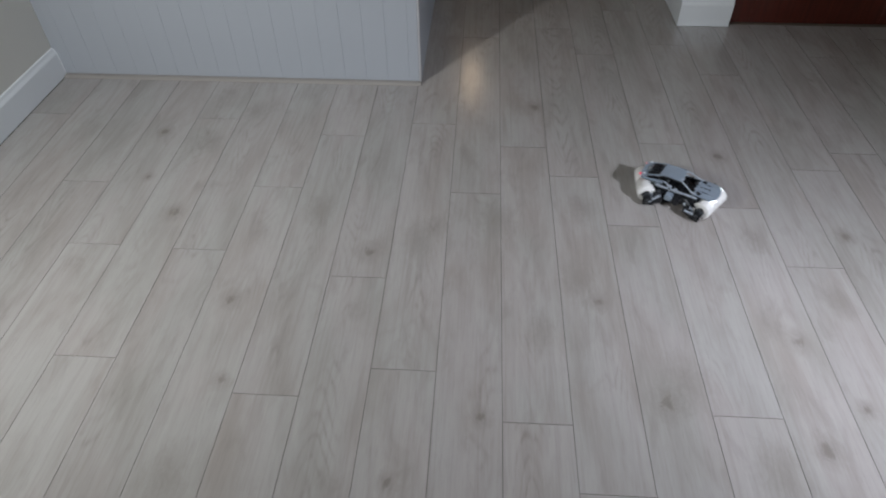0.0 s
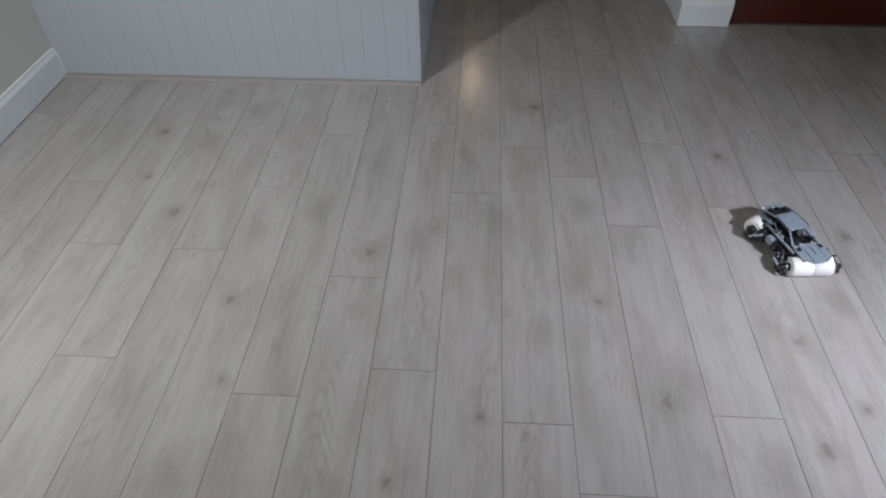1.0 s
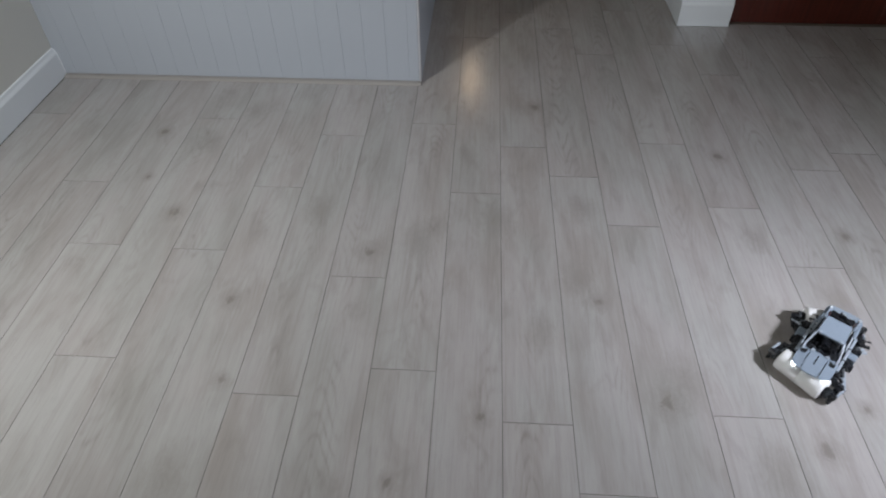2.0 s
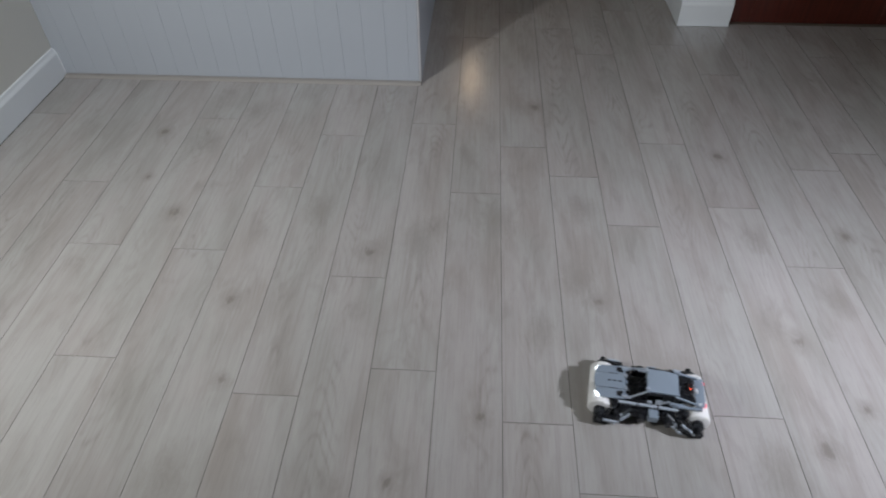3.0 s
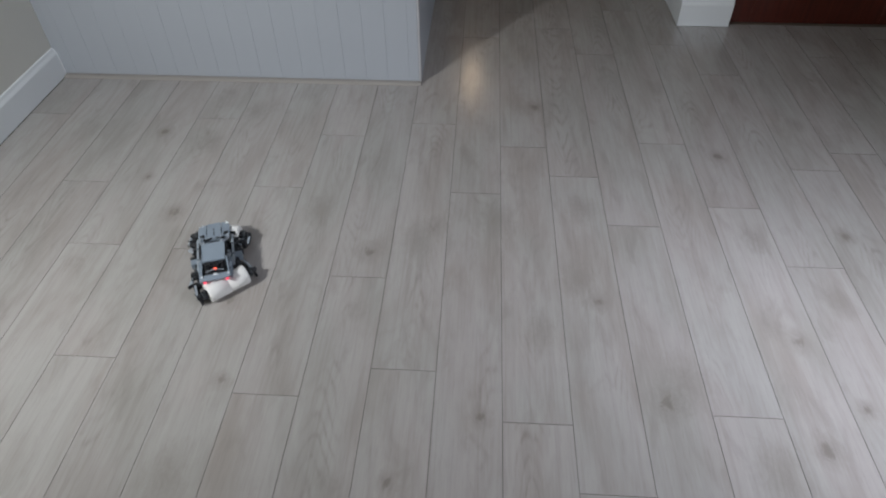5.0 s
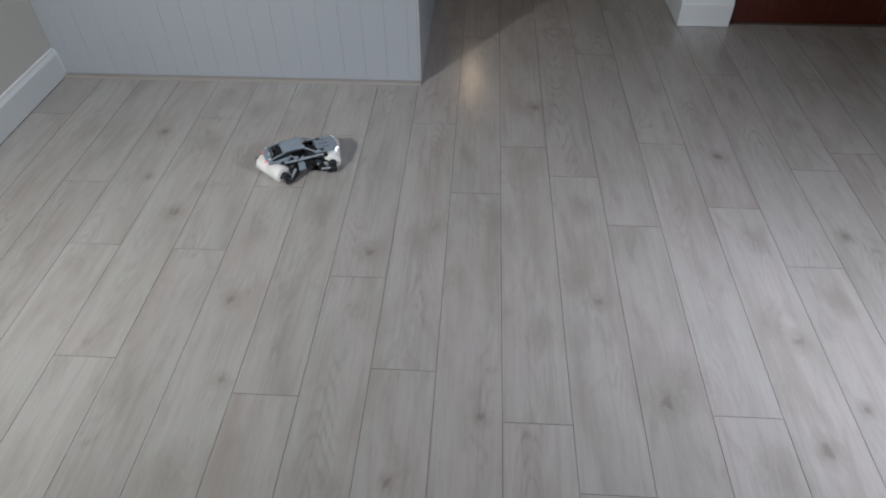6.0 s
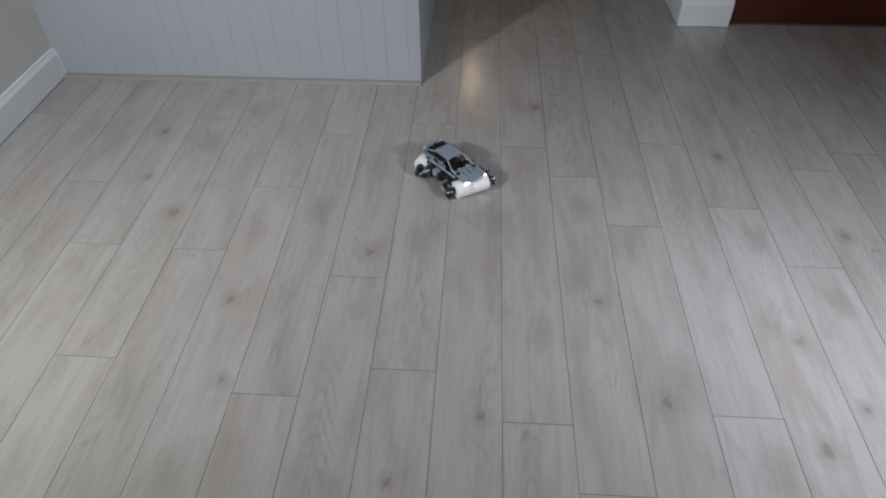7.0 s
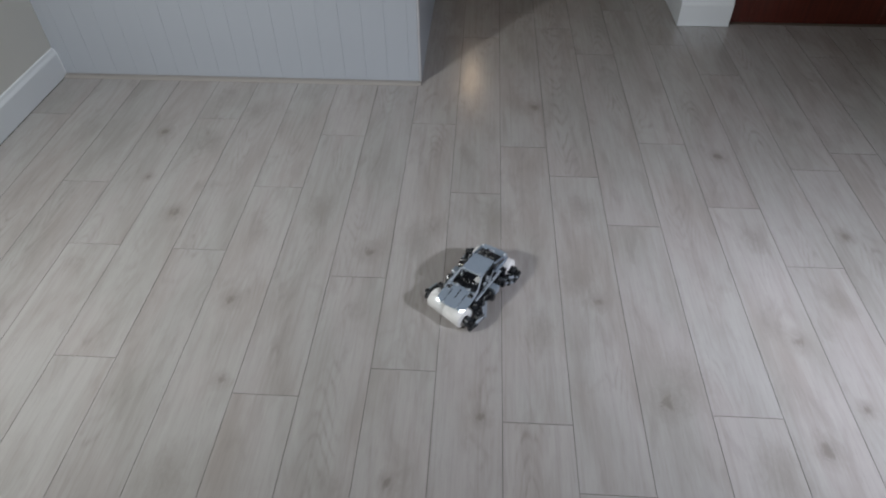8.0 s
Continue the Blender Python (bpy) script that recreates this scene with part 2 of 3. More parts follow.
def beam(bm, a, b, w, h, bevel=0.0008):
    """A square-sectioned beam from a to b, w wide and h high."""
    a, b = Vector(a), Vector(b)
    q = (b - a).to_track_quat("X", "Z").to_matrix().to_4x4()
    bar(bm, (-(b - a).length / 2, -w / 2, -h / 2), ((b - a).length / 2, w / 2, h / 2), bevel, Matrix.Translation((a + b) / 2) @ q)


def slab(bm, outline, thick, bevel=0.0):
    """A plate from a loop of 3D points, given as its upper side."""
    t = bmesh.new()
    f = t.faces.new([t.verts.new(v) for v in outline])
    f.normal_update()
    if f.normal.z < 0:
        f.normal_flip()
    ext = bmesh.ops.extrude_face_region(t, geom=[f])
    down = [v for v in ext["geom"] if isinstance(v, bmesh.types.BMVert)]
    bmesh.ops.translate(t, verts=down, vec=(0, 0, -thick))
    bmesh.ops.recalc_face_normals(t, faces=t.faces)
    if bevel:
        bmesh.ops.bevel(t, geom=t.edges[:], offset=bevel, segments=1, affect="EDGES")
    join(bm, t)


def one(name, material, parent, fn, *args, label="", **kw):
    bm = bmesh.new()
    fn(bm, *args, **kw)
    return part(name, bm, material, parent, label)


def sweep(bm, profile, a, b, out):
    """A moulding: profile of (out, up) swept from a to b; out is the way that it faces."""
    a, b, out = Vector(a), Vector(b), Vector(out)
    loops = [[bm.verts.new(e + out * o + Vector((0, 0, u))) for o, u in profile] for e in (a, b)]
    for i in range(len(profile)):
        j = (i + 1) % len(profile)
        bm.faces.new((loops[0][i], loops[0][j], loops[1][j], loops[1][i]))
    bm.faces.new(loops[0][::-1])
    bm.faces.new(loops[1])
    bmesh.ops.recalc_face_normals(bm, faces=bm.faces)


# ---- the rooms ----
LEFT, EAST, BACK, HALL_END, TOP = -2.119, 2.22, -2.4, 7.4, 2.40
FACE = 2.728            # front of the panelled wall
CORNER = -1.935 * W     # its free end
STUB0, STUB1, STUBY = 4.97 * W + 0.018, 1.215, 3.405


def structure(name, bm, material, label=""):
    return tagged(part(name, bm, material), label, kind="structure")


bm = bmesh.new()
bar(bm, (LEFT - .12, BACK, -0.02), (LEFT, FACE + .1, TOP), 0.002)
structure("wall_west", bm, WALL, "pale painted wall above white skirting")
bm = bmesh.new()
bar(bm, (EAST, BACK, -0.02), (EAST + .12, STUBY + .3, TOP), 0.002)
structure("wall_east", bm, WALL, "plain pale painted wall")
bm = bmesh.new()
bar(bm, (LEFT - .12, BACK - .12, -0.02), (EAST + .12, BACK, TOP))
structure("wall_south", bm, WALL, "plain pale painted wall")
bm = bmesh.new()
bar(bm, (CORNER - .12, HALL_END, -0.02), (STUB0 + .4, HALL_END + .12, TOP))
structure("wall_north", bm, WALL, "plain pale wall at the end of the hall")
bm = bmesh.new()
bar(bm, (LEFT - .12, BACK - .12, TOP), (EAST + .12, HALL_END + .12, TOP + .1))
structure("ceiling", bm, CEIL, "flat white painted ceiling")

# wall behind the boards, its side along the hall
bm = bmesh.new()
bar(bm, (LEFT - .12, FACE + .012, -0.02), (CORNER - .002, HALL_END, TOP))
structure("wall_panelled", bm, PANEL, "grey painted wall clad with grooved boards")
bm = bmesh.new()
bar(bm, (STUB0, STUBY, -0.02), (STUB1, HALL_END, TOP), 0.002)
structure("wall_stub", bm, WALL, "end of a pale painted wall beside the door")
bm = bmesh.new()
bar(bm, (STUB1, STUBY + .10, 2.06), (EAST + .12, STUBY + .25, TOP))
bar(bm, (2.13, STUBY + .10, -0.02), (EAST + .12, STUBY + .25, 2.06))
structure("wall_door", bm, WALL, "pale painted wall round the door")

# skirting boards with a stepped, hollowed top
SKIRT = [(0, .0025), (.018, .0025), (.018, .114), (.0165, .1165), (.0165, .118), (.0135, .123), (.0095, .130), (.008, .136), (.0065, .140), (.004, .142), (0, .143)]
bm = bmesh.new()
sweep(bm, SKIRT, (LEFT, BACK, 0), (LEFT, FACE - .001, 0), (1, 0, 0))
structure("baseboard_west", bm, GLOSS, "white gloss skirting board with moulded top")
bm = bmesh.new()
sweep(bm, SKIRT, (STUB0 - .018, STUBY, 0), (STUB1 + .004, STUBY, 0), (0, -1, 0))
sweep(bm, SKIRT, (STUB0, STUBY + .0002, 0), (STUB0, HALL_END, 0), (-1, 0, 0))
structure("baseboard_stub", bm, GLOSS, "white gloss skirting board round the wall end")

# cracked filler where the skirting meets the boards
bm = bmesh.new()
rng = random.Random(4)
for k in range(12):
    z = .004 + k * .0112
    o = .0185 if z < .112 else .0185 - (z - .112) * .45
    bar(bm, (LEFT + o - .006, FACE - .004 - .002 * rng.random(), z), (LEFT + o + .0015 + .003 * rng.random(), FACE - .0005, z + .0075 + .003 * rng.random()), .0008)
structure("filler_bead", bm, GLOSS, "cracked white filler in the corner")

# wood-coloured bead along the foot of the boards
bm = bmesh.new()
sweep(bm, [(0, 0), (.026, 0), (.026, .004), (.022, .008), (.014, .011), (.004, .012), (0, .012)], (LEFT + .018, FACE, 0), (CORNER - .002, FACE, 0), (0, -1, 0))
structure("floor_bead", bm, BEAD, "thin oak-coloured bead along the wall foot")
bm = bmesh.new()
bar(bm, (CORNER - .0100, FACE - .004, .012), (CORNER, FACE + .03, TOP - .002), .0025)
structure("corner_trim", bm, STRIP, "pale painted corner strip")


def door():
    d = tagged(empty("door_1", "dark red mahogany panelled door, closed", "door"), kind="structure")
    y = STUBY + .028
    x0, x1 = STUB1 + .012, 2.12
    for lo, hi in (((x0, y, .008), (x0 + .11, y + .04, 2.03)), ((x1 - .11, y, .008), (x1, y + .04, 2.03))):
        one("stile", REDWOOD, d, bar, lo, hi, .002)
    for z0, z1 in ((.008, .22), (.95, 1.10), (1.92, 2.03)):
        one("rail", REDWOOD, d, bar, (x0 + .11, y, z0), (x1 - .11, y + .04, z1), .002)
    for z0, z1 in ((.22, .95), (1.10, 1.92)):
        one("door_panel", REDWOOD, d, bar, (x0 + .11, y + .012, z0), (x1 - .11, y + .03, z1), .002)
    one("threshold", SILL, d, bar, (STUB1 + .004, y - .010, -.002), (2.13, y + .045, .004), .001, label="thin wooden threshold strip")
    one("door_frame", GLOSS, d, bar, (STUB1 + .001, y - .006, 0.007), (STUB1 + .011, y + .05, 2.05), .002)
    one("door_handle", METAL, d, rod, (x0 + .06, y, 1.0), (x0 + .06, y - .05, 1.0), .012, 12)
    return d


door()


def hall_lamp():
    lamp = empty("pendant_lamp", "warm glowing globe lamp hanging in the hall", "lamp")
    lamp.location = (-0.19, 6.58, 2.20)
    one("rod", METAL, lamp, rod, (0, 0, .07), (0, 0, .20), .006)
    bm = bmesh.new()
    bmesh.ops.create_uvsphere(bm, u_segments=20, v_segments=12, radius=.075)
    part("globe", bm, GLOBE, lamp, "glowing glass globe")


hall_lamp()


# Unseen fixtures, added where cast shadows place the two light sources.
def added_spot(eye, aim, wall_x):
    lamp = empty("added_spotlight", "unseen spotlight added on the wall, switched on", "lamp", "wall spotlights")
    m = look(eye, aim)
    lamp.matrix_world = m
    bm = bmesh.new()
    rod(bm, (0, 0, .07), (0, 0, -.005), .115, 32, bevel=.004)
    part("housing", bm, GLOSS, lamp)
    foot = m.inverted() @ Vector((wall_x, eye[1] - .06, eye[2]))
    one("stem", METAL, lamp, rod, (0, 0, .06), foot, .012)
    one("diffuser", LIT, lamp, rod, (0, 0, 0), (0, 0, -.012), .098, 32, label="glowing white diffuser")


for eye, aim, wall_x in zip(LAMPS, AIMS, (LEFT, EAST)):
    added_spot(eye, aim, wall_x)

# ---- floor ----
floor = tagged(new("floor"), "pale grey oak laminate planks in staggered courses", kind="structure")
bm = bmesh.new()
bar(bm, (LEFT - .1, BACK - .1, -.03), (EAST + .1, HALL_END + .1, -.008))
part("underlay", bm, UNDERLAY, floor)


# ---- the toy car; its own space has x forwards, y to its left, the floor at 0 ----
FRONT_X, REAR_X, RADIUS, HALF = 0.152, -0.096, 0.033, 0.068


def roll(name, x, car, label):
    """A white foam drum with a seam round its middle and dark geared hubs at both ends."""
    bm = bmesh.new()
    prof = [(-HALF, .012), (-HALF, RADIUS - .004), (-HALF + .0015, RADIUS - .0015), (-HALF + .004, RADIUS), (-.0012, RADIUS), (-.0006, RADIUS - .0016),
            (.0006, RADIUS - .0016), (.0012, RADIUS), (HALF - .004, RADIUS), (HALF - .0015, RADIUS - .0015), (HALF, RADIUS - .004), (HALF, .012)]
    n = 40
    rings = [[bm.verts.new((r * math.cos(a * math.tau / n), y, r * math.sin(a * math.tau / n))) for a in range(n)] for y, r in prof]
    for p, q in zip(rings, rings[1:]):
        for a in range(n):
            bm.faces.new((p[a], p[(a + 1) % n], q[(a + 1) % n], q[a]))
    bmesh.ops.recalc_face_normals(bm, faces=bm.faces)
    for f in bm.faces:
        f.smooth = True
    ob = part(name, bm, ROLL, car, label)
    for s in (-1, 1):
        bm = bmesh.new()
        rod(bm, (0, s * (HALF - .004), 0), (0, s * (HALF + .006), 0), .0145, 20, bevel=.002)
        for k in range(6):
            a = k * math.tau / 6
            rod(bm, (.012 * math.cos(a), s * (HALF + .004), .012 * math.sin(a)), (.012 * math.cos(a), s * (HALF + .009), .012 * math.sin(a)), .0035, 8)
        part("hub", bm, BLACK, ob, "black geared hub")
        bm = bmesh.new()
        rod(bm, (0, s * (HALF + .005), 0), (0, s * (HALF + .022), 0), .006, 12, bevel=.001)
        for k in range(16):
            a = k * math.tau / 16
            bar(bm, (.0125, s * (HALF + .014) - .0035, -.0015), (.0155, s * (HALF + .014) + .0035, .0017), 0, pose(0, 0, 0, 0, math.degrees(a), 0))
        rod(bm, (0, s * (HALF + .0105), 0), (0, s * (HALF + .0175), 0), .0128, 20)
        part("gear", bm, DARK, ob, "dark grey toothed gear")
    ob.location = (x, 0, RADIUS)
    return ob


def technic_beam(car, a, b, material, name="beam", w=.0078, label=""):
    """A studless toy beam with round ends; black discs on its sides stand for shaded pin holes."""
    a, b = Vector(a), Vector(b)
    bm = bmesh.new()
    beam(bm, a, b, w, w, .0018)
    d = (b - a).normalized()
    ob = part(name, bm, material, car, label)
    side = d.cross(Vector((0, 0, 1)))
    if side.length > .1:
        side.normalize()
        bm = bmesh.new()
        count = max(2, int((b - a).length / .008))
        for k in range(count):
            c = a + (b - a) * ((k + .5) / count)
            rod(bm, c - side * (w / 2 + .0003), c + side * (w / 2 + .0003), .0022, 8)
        part("hole_shade_disc", bm, BLACK, ob)
    return ob


STEERED = []            # pieces that swing with the rollers, and their axle


def toy_car():
    car = empty("toy_car", "grey and black toy brick race car on white foam rollers", "toy car")
    # chassis and cabin tub
    bm = bmesh.new()
    bar(bm, (-.085, -.040, .018), (.120, .040, .040), .003)
    bar(bm, (-.075, -.048, .026), (.105, .048, .036), .002)
    bar(bm, (-.062, -.022, .040), (-.048, .022, .062), .003)
    bar(bm, (.100, -.024, .040), (.116, .024, .060), .003)
    part("chassis", bm, BLACK, car, "black plastic chassis")
    bm = bmesh.new()
    for x0, x1, y, z1 in ((-.050, -.012, .017, .074), (-.050, -.012, -.017, .074)):
        bar(bm, (x0, y - .013, .040), (x0 + .010, y + .013, z1), .003)
        bar(bm, (x0, y - .013, .040), (x1, y + .013, .052), .003)
    part("seats", bm, DARK, car, "dark grey seats")
    bm = bmesh.new()
    bar(bm, (.030, -.040, .046), (.083, .040, .058), .002)
    for k in range(7):
        bar(bm, (.036 + .004 * (k % 3), -.034 + k * .0098, .056), (.048 + .004 * (k % 3), -.028 + k * .0098, .066 + .002 * (k % 2)), .001)
    part("dashboard", bm, BLACK, car)
    bm = bmesh.new()
    rod(bm, (.030, .018, .068), (.033, .018, .071), .010, 14)
    bar(bm, (.046, -.006, .058), (.054, .003, .066), .0015)
    rod(bm, (.050, .020, .060), (.052, .010, .068), .004, 8)
    part("cabin_fittings", bm, BLACK, car, "black steering wheel and cabin fittings")
    # bonnet: centre plate and two wings that run out to the headlights
    one("bonnet", GREY, car, slab, [(.094, -.024, .0783), (.140, -.024, .0765), (.1745, -.022, .0725), (.1760, 0, .0722), (.1745, .022, .0725), (.140, .024, .0765), (.094, .024, .0783)], .004, .0008)
    for s in (-1, 1):
        one("wing", GREY, car, slab, [(.094, s * .0248, .0776), (.140, s * .0248, .0758), (.1735, s * .0248, .0722), (.1690, s * .043, .0718), (.158, s * .0515, .0715), (.130, s * .053, .0735), (.094, s * .0515, .0753)], .004, .0008)
    one("cowl", GREY, car, bar, (.087, -.047, .066), (.0932, .047, .0755), .001)
    one("nose", BLACK, car, bar, (.128, -.045, .0665), (.160, .045, .0682), .0006)
    # slots in the bonnet
    for x in (.104, .118, .132):
        one("slot", BLACK, car, beam, (x, 0, .0792 - (x - .082) * .034), (x + .008, 0, .0790 - (x - .074) * .034), .0036, .002, .0003)
    for s in (-1, 1):
        one("seam", BLACK, car, beam, (.114, s * .0242, .0776), (.138, s * .0242, .0768), .0012, .0016, .0002)
        bm = bmesh.new()
        bar(bm, (.103, s * .039 - .0080, .0745), (.116, s * .039 + .0065, .0774), .0006)
        bar(bm, (.100, s * .034 - .004, .0750), (.107, s * .034 + .003, .0786), .0006)
        part("vent", bm, BLACK, car)
        one("cowl_block", PALE, car, bar, (.085, s * .020 - .005, .072), (.096, s * .020 + .005, .0808), .001)
        one("cowl_beam", PALE, car, bar, (.078, s * .046 - .003, .072), (.102, s * .046 + .003, .0795), .001)
        one("wiper", BLACK, car, beam, (.089, s * .007, .0795), (.082, s * .034, .0800), .005, .004, .0005)
        # Solid black block that makes the windscreen's dark edge jagged.
        one("cowl_black_block", BLACK, car, bar, (.083, s * .031 - .004, .0765), (.092, s * .031 + .005, .0795), .0006)
    # roof, pillars, windows
    one("roof", GREY, car, slab, [(.041, -.0375, .1035), (.041, .0375, .1035), (-.010, .0365, .1055), (-.042, .0340, .1005), (-.042, -.0340, .1005), (-.010, -.0365, .1055)], .006, .0012)
    one("headliner", BLACK, car, slab, [(.037, -.033, .097), (.037, .033, .097), (-.040, .031, .094), (-.040, -.031, .094)], .003)
    for s in (-1, 1):
        one("pillar", PALE, car, rod, (.041, s * .037, .101), (.087, s * .0480, .076), .0027, 8, label="thin grey windscreen pillar")
        one("roof_clip", PALE, car, bar, (.034, s * .029 - .004, .100), (.045, s * .029 + .004, .107), .001)
        technic_beam(car, (.036, s * .0425, .099), (-.046, s * .0395, .0975), BLACK, "roof_rail", .004)
        technic_beam(car, (-.030, s * .0395, .100), (-.096, s * .0425, .0810), GREY, "rear_pillar", .0065)
        technic_beam(car, (.110, s * .056, .064), (-.045, s * .056, .064), PALE, "sill_beam", .0085)
        technic_beam(car, (-.040, s * .050, .072), (-.105, s * .047, .072), GREY, "rear_wing_beam", .0085)
        bm = bmesh.new()
        bar(bm, (-.062, s * .047 - .006, .066), (-.030, s * .047 + .006, .078), .0015)
        bar(bm, (-.040, s * .049 - .004, .074), (-.020, s * .049 + .004, .083), .001)
        part("quarter_panel", bm, GREY, car)
        one("cross_rod", PALE, car, rod, (.020, s * .050, .060), (-.020, s * .046, .085), .0025, 8)
        bm = bmesh.new()
        bar(bm, (-.005, s * .040 - .005, .056), (.012, s * .040 + .005, .070), .001)
        bar(bm, (.022, s * .042 - .004, .054), (.034, s * .042 + .004, .066), .001)
        part("door_block", bm, PALE, car)
    # rear window well, engine block, tail deck
    one("engine_cover", BLACK, car, slab, [(-.044, -.0315, .0965), (-.044, .0315, .0965), (-.088, .0325, .0835), (-.088, -.0325, .0835)], .024, .0012)
    bm = bmesh.new()
    for k in range(4):
        bar(bm, (-.054 - k * .009, -.020, .089 - k * .0027), (-.050 - k * .009, .020, .0965 - k * .0027), .001)
    bar(bm, (-.080, -.030, .080), (-.058, -.0215, .0945), .001)
    bar(bm, (-.080, .0215, .080), (-.058, .030, .0945), .001)
    rod(bm, (-.050, -.012, .094), (-.066, -.016, .0925), .005, 10)
    for x, y, z, w, h in ((-.056, -.021, .099, .012, .010), (-.057, .020, .100, .014, .011), (-.070, .022, .097, .012, .012), (-.072, -.023, .096, .011, .011), (-.052, .000, .099, .010, .008)):
        bar(bm, (x - w / 2, y - w / 2, z - .022), (x + w / 2, y + w / 2, z), .0015)
        rod(bm, (x, y - w / 2 - .001, z - .003), (x, y + w / 2 + .001, z - .003), .0038, 10, bevel=.0006)
    part("engine_block", bm, BLACK, car)
    one("amber_light", AMBER, car, bar, (-.0750, -.0048, .0905), (-.0710, .0028, .0928), .0006, label="small glowing orange lamp")
    # Shield added to hide the orange lamp from the front and the right.
    bm = bmesh.new()
    bar(bm, (-.0705, -.011, .084), (-.063, .008, .1035), .001)
    bar(bm, (-.0780, -.012, .084), (-.063, -.0072, .1035), .0008)
    part("lamp_hood", bm, BLACK, car)
    bm = bmesh.new()
    hoop = [(-.081, -.027 + .009 * k, .0885 + .0075 * math.sin(math.pi * k / 6)) for k in range(7)]
    for a, b in zip(hoop, hoop[1:]):
        rod(bm, a, b, .0014, 8)
    part("hoop", bm, PALE, car, "thin pale hoop in the rear window")
    one("tail_deck", GREY, car, slab, [(-.086, -.046, .0825), (-.086, .046, .0825), (-.101, .049, .0840), (-.110, .042, .0835), (-.1125, .020, .0835), (-.1125, -.020, .0835), (-.110, -.042, .0835), (-.101, -.049, .0840)], .006, .0015)
    one("deck_tile", GLOSS, car, bar, (-.0945, -.008, .0820), (-.0890, .006, .0866), .0006)
    for s in (-1, 1):
        one("tail_light", TAIL, car, bar, (-.1150, s * .034 - .005, .0715), (-.1090, s * .034 + .005, .0775), .0012, label="glowing red tail light")
        # White colour on these clear studs stands for the glints on them.
        one("deck_glint_stud", GLOSS, car, rod, (-.097, s * .0405, .083), (-.097, s * .0405, .0890), .0034, 12, bevel=.001)
        one("headlight", HEAD, car, slab, [(.1580, s * .0500, .0712), (.1675, s * .0466, .0712), (.1735, s * .0370, .0712), (.1690, s * .0370, .0714), (.1600, s * .0430, .0714)], .0060, .0008, label="glowing white headlight")
    # what sticks out at the sides: brackets, dampers, pushrods, arms
    for s in (-1, 1):
        bm = bmesh.new()
        bar(bm, (.004, s * .070 - .013, .032), (.030, s * .070 + .013, .056), .002)
        part("side_pod", bm, GREY, car, "light grey side block")
        for x, z in ((.046, .036), (-.026, .034)):
            bm = bmesh.new()
            bar(bm, (x - .013, s * .064 - .014, .024), (x + .013, s * .064 + .010, .050), .003)
            rod(bm, (x, s * .060, z), (x, s * .086, z), .012, 12, bevel=.001)
            part("motor", bm, BLACK, car, "black motor block")
        bm = bmesh.new()
        bar(bm, (-.060, s * .055 - .010, .022), (.112, s * .055 + .010, .034), .002)
        for k in range(9):
            h = (k * 53 % 7) / 7
            bar(bm, (-.052 + k * .018, s * (.060 + .008 * h) - .005, .028), (-.040 + k * .018, s * (.060 + .008 * h) + .005, .040 + .016 * h), .0012)
        for x, y, z, h in ((-.064, .056, .050, .022), (-.052, .062, .046, .024), (.096, .058, .050, .020), (.084, .064, .044, .020)):
            bar(bm, (x - .007, s * y - .006, z - h / 2), (x + .007, s * y + .006, z + h / 2), .0012)
            rod(bm, (x, s * (y + .004), z), (x, s * (y + .011), z), .0034, 8, bevel=.0006)
        part("side_frame", bm, BLACK, car, "black side frame of small bricks")
        for ax, way in ((FRONT_X, 1), (REAR_X, -1)):
            x0, x1, xe = ax - way * .078, ax - way * .036, ax - way * .022
            for z0, z1, dy in ((.052, .026, 0), (.040, .020, .009)):
                one("damper", PALE, car, rod, (x0, s * (.064 + dy), z0), (x1, s * (.088 + dy), z1), .0042, 10, bevel=.0008, label="light grey damper")
            one("damper_sleeve", DARK, car, rod, (x0, s * .064, .052), ((x0 + x1) / 2, s * .076, .039), .0060, 10, bevel=.0008)
            bm = bmesh.new()
            beam(bm, (x1, s * .056, .034), (xe, s * .098, .030), .009, .009, .0015)
            beam(bm, ((x0 + x1) / 2, s * .050, .045), (x1, s * .082, .045), .007, .007, .0012)
            part("arm", bm, BLACK, car)
            bm = bmesh.new()
            beam(bm, (x1, s * .050, .040), (ax - way * .012, s * .080, .038), .006, .006, .001)
            part("link", bm, BLACK, car)
            home, ax = ax, 0.0
            bm = bmesh.new()
            rod(bm, (ax, s * .076, .033), (ax, s * .094, .033), .0105, 16, bevel=.0015)
            rod(bm, (ax, s * .094, .033), (ax, s * .103, .033), .008, 10, bevel=.001)
            bar(bm, (ax - way * .012 - .006, s * .093 - .004, .010), (ax - way * .012 + .006, s * .093 + .004, .032), .0015)
            bar(bm, (ax + way * .010 - .004, s * .093 - .004, .014), (ax + way * .010 + .004, s * .093 + .004, .028), .0012)
            bar(bm, (ax - way * .044 - .008, s * .076 - .008, .028), (ax - way * .044 + .008, s * .076 + .008, .044), .0015)
            made = [part("hub_carrier", bm, BLACK, car, "black hub carrier of small bricks")]
            bm = bmesh.new()
            for z, lo, hi in ((.010, -.026, .012), (.019, -.038, .015), (.028, -.030, .010)):
                rod(bm, (ax + way * lo, s * .0965, z), (ax + way * hi, s * .0965, z), .0032, 8, bevel=.0006)
            for x, z, h in ((-.048, .028, .022), (-.034, .024, .024), (-.020, .020, .014)):
                bar(bm, (ax + way * x - .007, s * .088 - .007, z - h / 2), (ax + way * x + .007, s * .088 + .006, z + h / 2), .0012)
